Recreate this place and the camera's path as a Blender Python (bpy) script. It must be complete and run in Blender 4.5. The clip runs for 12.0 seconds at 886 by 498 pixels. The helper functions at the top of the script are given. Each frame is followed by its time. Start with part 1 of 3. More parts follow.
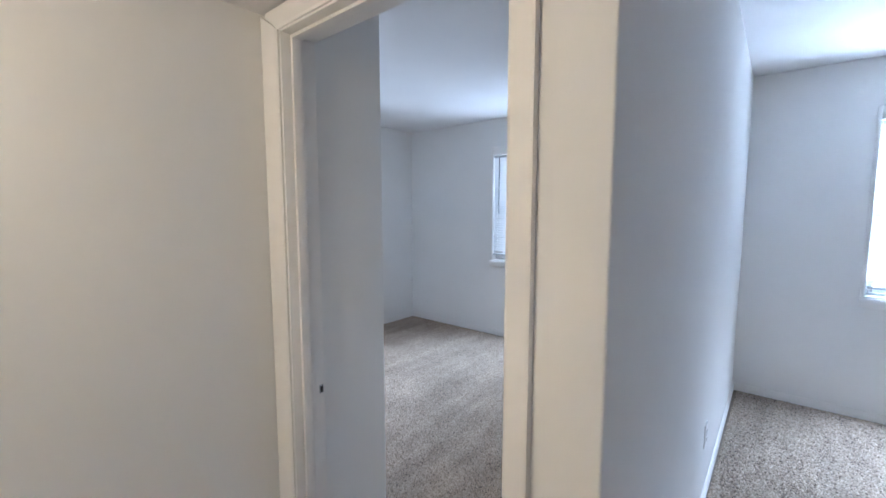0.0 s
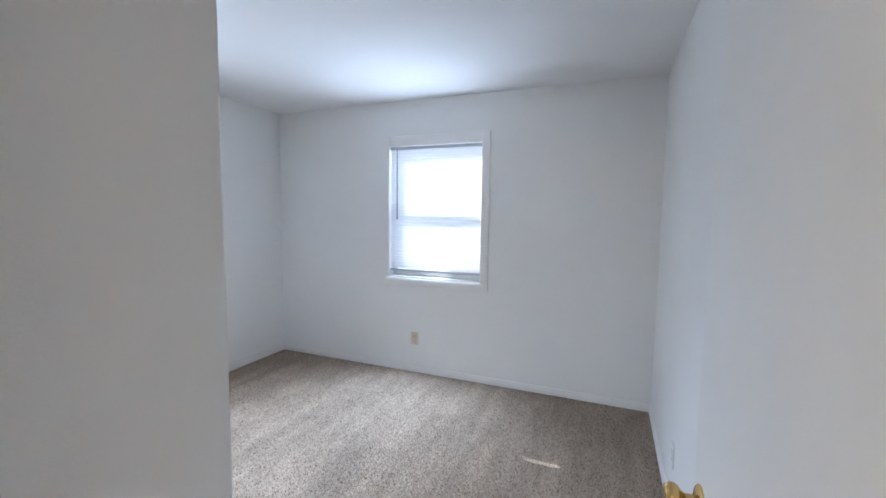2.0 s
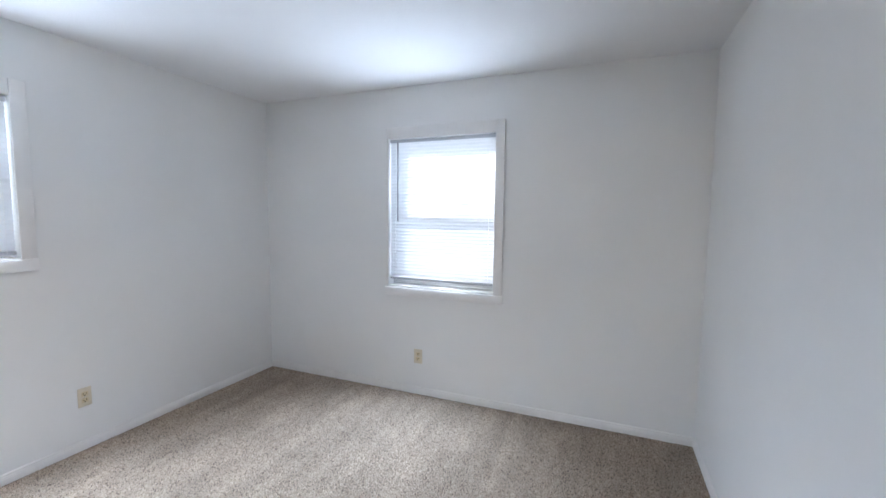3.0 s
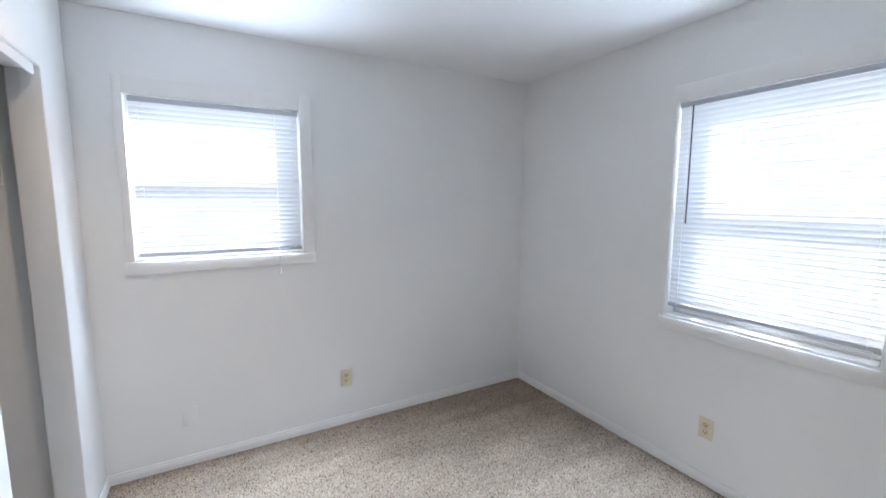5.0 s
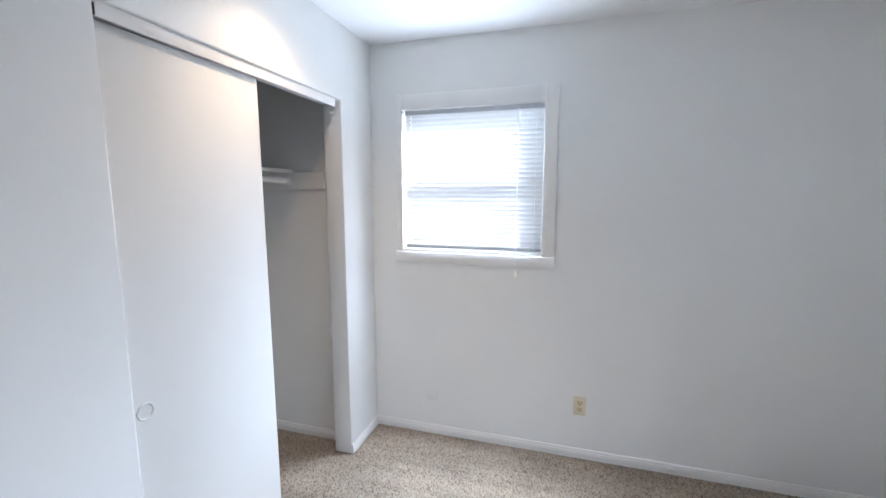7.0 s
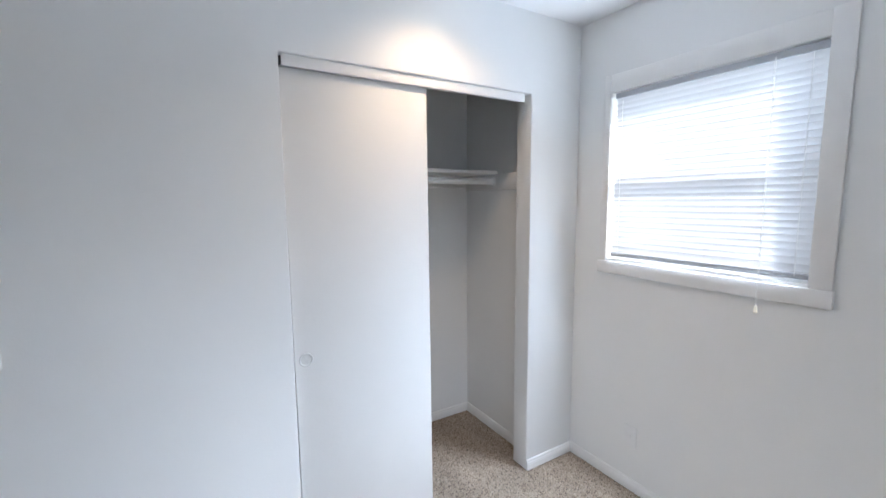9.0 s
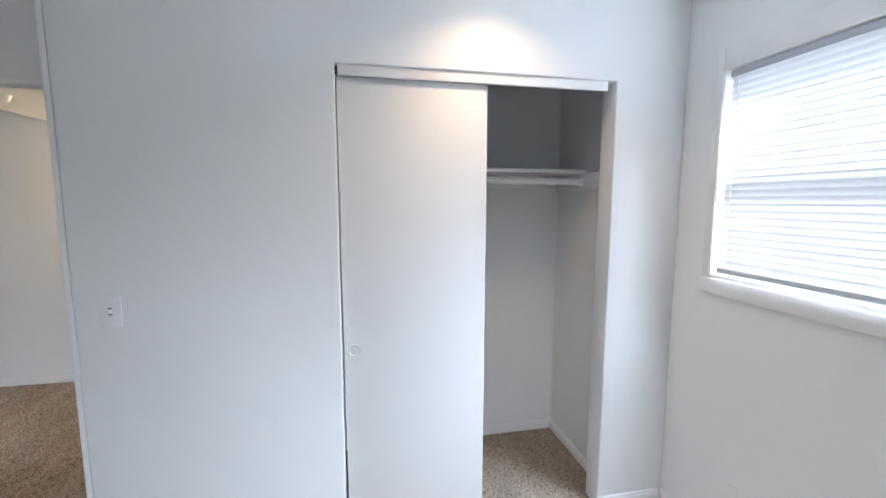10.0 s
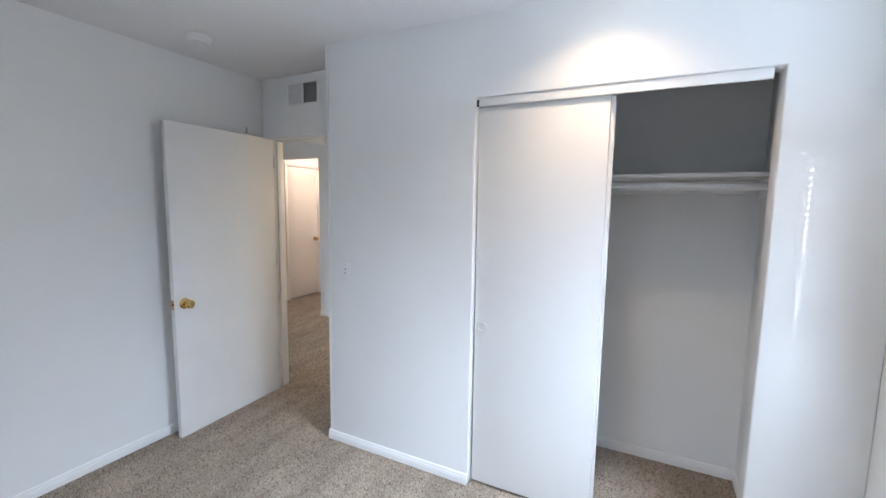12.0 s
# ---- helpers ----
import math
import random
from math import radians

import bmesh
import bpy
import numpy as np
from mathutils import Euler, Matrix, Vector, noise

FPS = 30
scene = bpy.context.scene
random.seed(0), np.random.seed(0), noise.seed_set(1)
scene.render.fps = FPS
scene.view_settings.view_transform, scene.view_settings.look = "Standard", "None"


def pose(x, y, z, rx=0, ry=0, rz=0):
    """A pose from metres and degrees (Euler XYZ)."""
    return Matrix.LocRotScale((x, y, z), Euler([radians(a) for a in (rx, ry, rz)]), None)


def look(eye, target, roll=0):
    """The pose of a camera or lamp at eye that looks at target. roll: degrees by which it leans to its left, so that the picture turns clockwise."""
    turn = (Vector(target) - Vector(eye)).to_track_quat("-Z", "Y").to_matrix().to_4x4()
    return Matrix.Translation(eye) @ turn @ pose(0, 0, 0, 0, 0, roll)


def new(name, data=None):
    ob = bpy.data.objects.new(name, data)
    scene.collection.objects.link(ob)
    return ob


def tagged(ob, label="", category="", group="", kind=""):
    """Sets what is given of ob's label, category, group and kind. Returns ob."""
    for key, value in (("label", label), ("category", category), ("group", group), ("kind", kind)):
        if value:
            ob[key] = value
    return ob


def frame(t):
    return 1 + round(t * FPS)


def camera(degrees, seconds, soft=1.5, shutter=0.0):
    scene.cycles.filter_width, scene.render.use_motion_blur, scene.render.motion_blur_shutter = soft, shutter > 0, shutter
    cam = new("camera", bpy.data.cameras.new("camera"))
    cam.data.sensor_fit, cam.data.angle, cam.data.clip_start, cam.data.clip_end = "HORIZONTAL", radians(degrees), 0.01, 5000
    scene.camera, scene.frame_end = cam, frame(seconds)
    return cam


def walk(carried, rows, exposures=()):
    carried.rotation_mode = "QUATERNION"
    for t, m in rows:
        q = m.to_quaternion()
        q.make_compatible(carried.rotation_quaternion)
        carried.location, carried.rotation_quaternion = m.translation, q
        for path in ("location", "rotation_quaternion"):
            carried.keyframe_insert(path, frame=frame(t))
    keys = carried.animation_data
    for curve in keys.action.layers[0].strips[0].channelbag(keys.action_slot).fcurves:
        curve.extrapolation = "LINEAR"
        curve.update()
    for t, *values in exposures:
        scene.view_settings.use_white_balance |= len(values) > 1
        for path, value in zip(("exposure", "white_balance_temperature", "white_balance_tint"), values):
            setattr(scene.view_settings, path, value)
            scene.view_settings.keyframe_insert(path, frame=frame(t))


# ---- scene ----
cam = camera(94.3, 12.0)
PATH = [
    (0, (0.649, 0.969, 1.437), (-0.625, 2.498, 1.241), 0.0),
    (0.5, (0.437, 1.121, 1.431), (-0.714, 2.746, 1.247), 0.2),
    (1, (0.277, 1.281, 1.428), (-0.741, 2.994, 1.258), 0.6),
    (1.5, (0.107, 1.404, 1.426), (-0.755, 3.201, 1.262), 0.7),
    (2, (-0.018, 1.602, 1.432), (-0.77, 3.448, 1.262), 0.7),
    (2.5, (-0.146, 1.795, 1.431), (-0.816, 3.673, 1.268), 0.7),
    (4.5, (-0.427, 2.515, 1.514), (-1.922, 3.823, 1.285), -0.0),
    (5, (-0.521, 2.659, 1.502), (-2.25, 3.636, 1.265), 0.1),
    (5.5, (-0.621, 2.814, 1.505), (-2.517, 3.406, 1.268), 0.1),
    (6, (-0.715, 2.986, 1.542), (-2.689, 3.178, 1.281), 0.3),
    (6.5, (-0.765, 3.131, 1.534), (-2.737, 2.93, 1.272), 0.2),
    (7, (-0.772, 3.276, 1.525), (-2.671, 2.705, 1.263), -0.0),
    (9, (-1.288, 3.698, 1.496), (-2.316, 1.998, 1.262), -0.5),
    (9.5, (-1.490, 3.727, 1.489), (-2.221, 1.877, 1.270), -0.2),
    (10, (-1.665, 3.785, 1.499), (-2.057, 1.835, 1.268), 0.1),
    (10.5, (-1.863, 3.847, 1.493), (-1.901, 1.862, 1.264), 0.3),
    (11, (-2.062, 3.843, 1.503), (-1.768, 1.880, 1.267), 0.4),
    (11.5, (-2.23, 3.899, 1.508), (-1.609, 2.011, 1.283), 0.8),
    (12, (-2.371, 4.024, 1.508), (-1.481, 2.247, 1.288), 0.9),
]
walk(cam, [(t, look(eye, target, roll)) for t, eye, target, roll in PATH],
     exposures=[(0.0, 1.58, 5250, 10), (1.0, 1.56, 5250, 10), (2.0, 1.74, 5550, 10), (5.0, 1.72, 5850, 10), (6.0, 1.72, 5850, 10), (9.0, 1.58, 5900, 10), (12.0, 1.68, 5850, 10)])

# ---- world, sun, lamps ----
SUN_WAY = Vector((1.2, -1.09, -1.0)).normalized()
world = bpy.data.worlds.new("sky")
world.use_nodes = True
scene.world = world
wn = world.node_tree
sky = wn.nodes.new("ShaderNodeTexSky")
sky.sky_type = "NISHITA"
sky.sun_disc = False
sky.sun_elevation = math.asin(-SUN_WAY.z)
sky.sun_rotation = math.atan2(-SUN_WAY.x, -SUN_WAY.y)
wn.nodes["Background"].inputs["Strength"].default_value = 0.12
wn.links.new(sky.outputs["Color"], wn.nodes["Background"].inputs["Color"])

sun = new("sun", bpy.data.lights.new("sun", "SUN"))
sun.data.energy, sun.data.angle, sun.data.color = 5.0, radians(0.5), (1.0, 0.95, 0.88)
sun.matrix_world = look((-6, 11, 9), Vector((-6, 11, 9)) + SUN_WAY)

WARM = (1.0, 0.80, 0.56)


def area_light(name, m, sx, sy, watts, colour, spread=180):
    ob = new(name, bpy.data.lights.new(name, "AREA"))
    ob.data.shape, ob.data.size, ob.data.size_y = "RECTANGLE", sx, sy
    ob.data.energy, ob.data.color, ob.data.spread = watts, colour, radians(spread)
    ob.matrix_world = m
    return ob


def point_light(name, at, watts, radius, colour=WARM):
    ob = new(name, bpy.data.lights.new(name, "POINT"))
    ob.data.energy, ob.data.shadow_soft_size, ob.data.color = watts, radius, colour
    ob.location = at
    return ob


# skylight on the blinds from outside
DAY = (0.765, 0.865, 1.0)
WX_FACE, NY_FACE = -3.127, 4.868
area_light("sky_on_west_blind", look((-3.62, 2.729, 1.45), (-3.1, 2.729, 1.60)), 1.6, 1.3, 7.2, DAY)
area_light("sky_on_north_blind", look((-1.444, 5.36, 1.25), (-1.444, 4.85, 1.44)), 1.15, 1.35, 6.2, DAY)
area_light("sky_on_living_blind", look((1.53, 5.36, 1.25), (1.53, 4.85, 1.43)), 1.15, 1.35, 46, DAY)
# strip lamps added in each opening, in place of daylight that tilted slats throw steeply down to the floor and up to
# the ceiling
for name, at, into, wide, down, up in (("west", (WX_FACE, 2.729, 1.60), (1, 0, 0), 0.76, 6.0, 1.3), ("north", (-1.444, NY_FACE, 1.44), (0, -1, 0), 0.80, 4.4, 1.0), ("living", (1.53, NY_FACE, 1.43), (0, -1, 0), 0.80, 9, 2.6)):
    for drop in (-0.30, 0.0, 0.30):
        eye = Vector(at) + Vector(into) * 0.012 + Vector((0, 0, drop))
        area_light("daylight_fill_" + name + "_down", look(eye, eye + Vector(into) - Vector((0, 0, 1.12 - drop * 0.6))), wide, 0.03, down / 3, DAY, 92)
    eye = Vector(at) + Vector(into) * 0.012
    area_light("daylight_fill_" + name + "_up", look(eye, eye + Vector(into) + Vector((0, 0, 1.12))), wide, 0.03, up, DAY, 92)
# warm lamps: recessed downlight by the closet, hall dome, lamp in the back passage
spot = new("downlight_bulb", bpy.data.lights.new("downlight_bulb", "SPOT"))
spot.data.energy, spot.data.spot_size, spot.data.spot_blend, spot.data.shadow_soft_size, spot.data.color = 7.8, radians(134), 1.0, 0.03, (1.0, 0.70, 0.43)
spot.matrix_world = look((-2.17, 2.40, 2.385), (-2.17, 2.36, 0))
point_light("hall_bulb", (-0.14, 0.32, 1.95), 5.9, 0.05, (1.0, 0.74, 0.45))
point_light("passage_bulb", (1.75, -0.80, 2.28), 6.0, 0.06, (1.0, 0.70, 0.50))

# ---- materials ----
MATS = {}


def material(name, base, rough=0.6, metal=0.0, grain=0.0, grain_scale=200.0, tint=0.0, tint_scale=3.0, shine=0.5):
    m = bpy.data.materials.new(name)
    m.use_nodes = True
    nt = m.node_tree
    b = nt.nodes["Principled BSDF"]
    b.inputs["Roughness"].default_value, b.inputs["Metallic"].default_value = rough, metal
    b.inputs["Specular IOR Level"].default_value = shine
    b.inputs["Base Color"].default_value = (*base, 1)
    tc = nt.nodes.new("ShaderNodeTexCoord")
    if tint:
        n = nt.nodes.new("ShaderNodeTexNoise")
        n.inputs["Scale"].default_value, n.inputs["Detail"].default_value = tint_scale, 6
        nt.links.new(tc.outputs["Object"], n.inputs["Vector"])
        r = nt.nodes.new("ShaderNodeMapRange")
        r.inputs["From Min"].default_value, r.inputs["From Max"].default_value = 0.3, 0.7
        r.inputs["To Min"].default_value, r.inputs["To Max"].default_value = 1 - tint, 1 + tint * 0.5
        nt.links.new(n.outputs["Fac"], r.inputs["Value"])
        v = nt.nodes.new("ShaderNodeHueSaturation")
        v.inputs["Color"].default_value = (*base, 1)
        nt.links.new(r.outputs["Result"], v.inputs["Value"])
        nt.links.new(v.outputs["Color"], b.inputs["Base Color"])
        q = nt.nodes.new("ShaderNodeMapRange")
        q.inputs["To Min"].default_value, q.inputs["To Max"].default_value = max(rough - 0.1, 0.03), min(rough + 0.1, 1)
        nt.links.new(n.outputs["Fac"], q.inputs["Value"])
        nt.links.new(q.outputs["Result"], b.inputs["Roughness"])
    if grain:
        n = nt.nodes.new("ShaderNodeTexNoise")
        n.inputs["Scale"].default_value, n.inputs["Detail"].default_value = grain_scale, 3
        nt.links.new(tc.outputs["Object"], n.inputs["Vector"])
        n2 = nt.nodes.new("ShaderNodeTexNoise")
        n2.inputs["Scale"].default_value, n2.inputs["Detail"].default_value = grain_scale * 0.12, 2
        nt.links.new(tc.outputs["Object"], n2.inputs["Vector"])
        add = nt.nodes.new("ShaderNodeMath")
        nt.links.new(n.outputs["Fac"], add.inputs[0])
        nt.links.new(n2.outputs["Fac"], add.inputs[1])
        bump = nt.nodes.new("ShaderNodeBump")
        bump.inputs["Strength"].default_value, bump.inputs["Distance"].default_value = grain, 0.002
        nt.links.new(add.outputs["Value"], bump.inputs["Height"])
        nt.links.new(bump.outputs["Normal"], b.inputs["Normal"])
    MATS[name] = m
    return m


PAINT = material("wall_paint", (0.87, 0.87, 0.855), 0.8, shine=0.2, grain=0.12, grain_scale=160, tint=0.02, tint_scale=2.0)
CEIL = material("ceiling_paint", (0.87, 0.87, 0.87), 0.9, shine=0.1, grain=0.5, grain_scale=110, tint=0.02, tint_scale=2.5)
TRIM = material("trim_paint", (0.88, 0.87, 0.85), 0.5, shine=0.35, grain=0.12, grain_scale=60, tint=0.03, tint_scale=7)
DOORP = material("door_paint", (0.87, 0.86, 0.835), 0.62, shine=0.25, grain=0.15, grain_scale=90, tint=0.025, tint_scale=4)
SLIDE = material("sliding_door_paint", (0.82, 0.81, 0.79), 0.7, shine=0.2, grain=0.15, grain_scale=120, tint=0.02, tint_scale=3)
# Pull toned darker than the doors to suggest shade in its shallow recess.
PULL = material("shaded_pull", (0.72, 0.72, 0.70), 0.4, 0.0, tint=0.1, tint_scale=60)
IVORY = material("ivory_plastic", (0.74, 0.67, 0.53), 0.35, tint=0.04, tint_scale=30)
WHITEP = material("white_plastic", (0.86, 0.86, 0.85), 0.35, tint=0.02, tint_scale=30)
DARK = material("dark_slot", (0.02, 0.018, 0.016), 0.6, tint=0.1, tint_scale=80)
BRASS = material("brass", (0.72, 0.50, 0.20), 0.22, 1.0, tint=0.12, tint_scale=40)
STEEL = material("steel", (0.45, 0.45, 0.44), 0.3, 1.0, tint=0.1, tint_scale=50)
GRILLE = material("vent_metal", (0.55, 0.55, 0.54), 0.4, 0.2, tint=0.06, tint_scale=25)
DAMPER = material("vent_paint", (0.74, 0.74, 0.74), 0.5, 0.0, tint=0.05, tint_scale=25)
# White rails greyed in colour for the backlit shade on their room side.
SHADED_RAIL = material("shaded_blind_rail", (0.50, 0.52, 0.56), 0.45, tint=0.04, tint_scale=20)
IVORYS = material("aged_ivory_socket", (0.70, 0.59, 0.38), 0.4, tint=0.06, tint_scale=60)
DUCT = material("dark_duct", (0.05, 0.05, 0.05), 0.7, tint=0.2, tint_scale=10)
VINYL = material("window_vinyl", (0.72, 0.73, 0.74), 0.4, tint=0.03, tint_scale=12)
SUB = material("carpet_backing", (0.24, 0.20, 0.16), 0.95, grain=0.4, grain_scale=300, tint=0.2, tint_scale=30)
SOIL = material("outdoor_ground", (0.22, 0.21, 0.17), 0.95, grain=0.5, grain_scale=8, tint=0.3, tint_scale=0.6)
SIDING = material("outer_render", (0.45, 0.43, 0.40), 0.8, grain=0.3, grain_scale=40, tint=0.1, tint_scale=2)
ROOFM = material("roofing", (0.12, 0.11, 0.10), 0.9, grain=0.4, grain_scale=30, tint=0.2, tint_scale=4)

LAMPG = material("lit_lamp_glass", (0.9, 0.85, 0.75), 0.4)
LAMPG.node_tree.nodes["Principled BSDF"].inputs["Emission Color"].default_value = (*WARM, 1)
LAMPG.node_tree.nodes["Principled BSDF"].inputs["Emission Strength"].default_value = 3.0

GLASS = bpy.data.materials.new("window_glass")
GLASS.use_nodes = True
gb = GLASS.node_tree.nodes["Principled BSDF"]
gb.inputs["Base Color"].default_value, gb.inputs["Roughness"].default_value = (0.97, 0.99, 0.98, 1), 0.0
gb.inputs["Transmission Weight"].default_value, gb.inputs["IOR"].default_value = 1.0, 1.1

SCREEN = bpy.data.materials.new("insect_screen")
SCREEN.use_nodes = True
st = SCREEN.node_tree
st.nodes["Principled BSDF"].inputs["Base Color"].default_value = (0.08, 0.08, 0.085, 1)
tr = st.nodes.new("ShaderNodeBsdfTransparent")
mx = st.nodes.new("ShaderNodeMixShader")
mx.inputs[0].default_value = 0.2
st.links.new(tr.outputs[0], mx.inputs[1])
st.links.new(st.nodes["Principled BSDF"].outputs[0], mx.inputs[2])
st.links.new(mx.outputs[0], st.nodes["Material Output"].inputs["Surface"])

SLAT = bpy.data.materials.new("blind_slat")
SLAT.use_nodes = True
st = SLAT.node_tree
sb = st.nodes["Principled BSDF"]
sb.inputs["Base Color"].default_value, sb.inputs["Roughness"].default_value = (0.85, 0.86, 0.88, 1), 0.4
tl = st.nodes.new("ShaderNodeBsdfTranslucent")
oi = st.nodes.new("ShaderNodeObjectInfo")
hv = st.nodes.new("ShaderNodeHueSaturation")
mr = st.nodes.new("ShaderNodeMapRange")
mr.inputs["To Min"].default_value, mr.inputs["To Max"].default_value = 0.93, 1.0
hv.inputs["Color"].default_value = (0.90, 0.93, 0.98, 1)
st.links.new(oi.outputs["Random"], mr.inputs["Value"])
st.links.new(mr.outputs["Result"], hv.inputs["Value"])
st.links.new(hv.outputs["Color"], tl.inputs["Color"])
mx = st.nodes.new("ShaderNodeMixShader")
mx.inputs[0].default_value = 0.118
st.links.new(sb.outputs[0], mx.inputs[1])
st.links.new(tl.outputs[0], mx.inputs[2])
st.links.new(mx.outputs[0], st.nodes["Material Output"].inputs["Surface"])

PILE = bpy.data.materials.new("carpet_pile")
PILE.use_nodes = True
pt = PILE.node_tree
pb = pt.nodes["Principled BSDF"]
pb.inputs["Roughness"].default_value = 0.95
pb.inputs["Sheen Weight"].default_value = 0.15
geo = pt.nodes.new("ShaderNodeNewGeometry")
ramp = pt.nodes.new("ShaderNodeValToRGB")
el = ramp.color_ramp.elements
el[0].position, el[0].color = 0.0, (0.10, 0.074, 0.054, 1)
el[1].position, el[1].color = 1.0, (0.49, 0.405, 0.318, 1)
for p, c in ((0.12, (0.23, 0.178, 0.134, 1)), (0.30, (0.335, 0.268, 0.204, 1)), (0.72, (0.40, 0.326, 0.252, 1))):
    e = el.new(p)
    e.color = c
ptc = pt.nodes.new("ShaderNodeTexCoord")
pn = pt.nodes.new("ShaderNodeTexNoise")
pn.inputs["Scale"].default_value, pn.inputs["Detail"].default_value = 2.6, 5
pm = pt.nodes.new("ShaderNodeMapRange")
pm.inputs["From Min"].default_value, pm.inputs["From Max"].default_value = 0.3, 0.7
pm.inputs["To Min"].default_value, pm.inputs["To Max"].default_value = 0.93, 1.17
ph = pt.nodes.new("ShaderNodeHueSaturation")
pmap = pt.nodes.new("ShaderNodeMapping")
pmap.inputs["Rotation"].default_value, pmap.inputs["Scale"].default_value = (0, 0, 0.5), (7.0, 1.1, 1.0)
pn2 = pt.nodes.new("ShaderNodeTexNoise")
pn2.inputs["Scale"].default_value, pn2.inputs["Detail"].default_value = 1.2, 3
pm2 = pt.nodes.new("ShaderNodeMapRange")
pm2.inputs["From Min"].default_value, pm2.inputs["From Max"].default_value = 0.35, 0.7
pm2.inputs["To Min"].default_value, pm2.inputs["To Max"].default_value = 0.88, 1.18
pmul = pt.nodes.new("ShaderNodeMath")
pmul.operation = "MULTIPLY"
pt.links.new(ptc.outputs["Object"], pmap.inputs["Vector"])
pt.links.new(pmap.outputs["Vector"], pn2.inputs["Vector"])
pt.links.new(pn2.outputs["Fac"], pm2.inputs["Value"])
pt.links.new(pm2.outputs["Result"], pmul.inputs[1])
pt.links.new(geo.outputs["Random Per Island"], ramp.inputs["Fac"])
pt.links.new(ptc.outputs["Object"], pn.inputs["Vector"])
pt.links.new(pn.outputs["Fac"], pm.inputs["Value"])
pt.links.new(pm.outputs["Result"], pmul.inputs[0])
pt.links.new(pmul.outputs["Value"], ph.inputs["Value"])
pt.links.new(ramp.outputs["Color"], ph.inputs["Color"])
pt.links.new(ph.outputs["Color"], pb.inputs["Base Color"])


# ---- building helpers ----
def box(bm, x0, x1, y0, y1, z0, z1, bevel=0.0, segments=2):
    r = bmesh.ops.create_cube(bm, size=1, matrix=Matrix.LocRotScale(((x0 + x1) / 2, (y0 + y1) / 2, (z0 + z1) / 2), None, (abs(x1 - x0), abs(y1 - y0), abs(z1 - z0))))
    if bevel:
        edges = list({e for v in r["verts"] for e in v.link_edges})
        bmesh.ops.bevel(bm, geom=edges, offset=bevel, segments=segments, affect="EDGES", profile=0.5)


def turned(bm, profile, m, steps=32):
    """A turned body: profile of (radius, height) round the local z axis, placed by m."""
    rings = []
    for r, h in profile:
        rings.append([bm.verts.new(m @ Vector((r * math.cos(2 * math.pi * i / steps), r * math.sin(2 * math.pi * i / steps), h))) for i in range(steps)])
    for a, b in zip(rings, rings[1:]):
        for i in range(steps):
            bm.faces.new((a[i], a[(i + 1) % steps], b[(i + 1) % steps], b[i]))
    bm.faces.new(list(reversed(rings[0])))
    bm.faces.new(rings[-1])


def mesh_of(name, bm, mat, smooth=False):
    bmesh.ops.recalc_face_normals(bm, faces=bm.faces)
    me = bpy.data.meshes.new(name)
    bm.to_mesh(me)
    bm.free()
    me.materials.append(mat)
    if smooth:
        me.polygons.foreach_set("use_smooth", [True] * len(me.polygons))
        me.set_sharp_from_angle(angle=radians(35))
    return me


def part(name, bm, mat, parent=None, label="", smooth=False):
    ob = new(name, mesh_of(name, bm, mat, smooth))
    if parent is not None:
        ob.parent = parent
        ob.matrix_parent_inverse = parent.matrix_world.inverted()
    if label:
        ob["label"] = label
    return ob


def empty(name, at=(0, 0, 0), rz=0.0):
    ob = new(name)
    ob.empty_display_size = 0.05
    ob.matrix_world = pose(*at, 0, 0, rz)
    return ob


def boxed(name, mat, boxes, parent=None, label="", bevel=0.0):
    bm = bmesh.new()
    for b in boxes:
        box(bm, *b, bevel=bevel)
    return part(name, bm, mat, parent, label, smooth=bevel > 0)


def structure(ob, label, category):
    return tagged(ob, label, category, kind="structure")


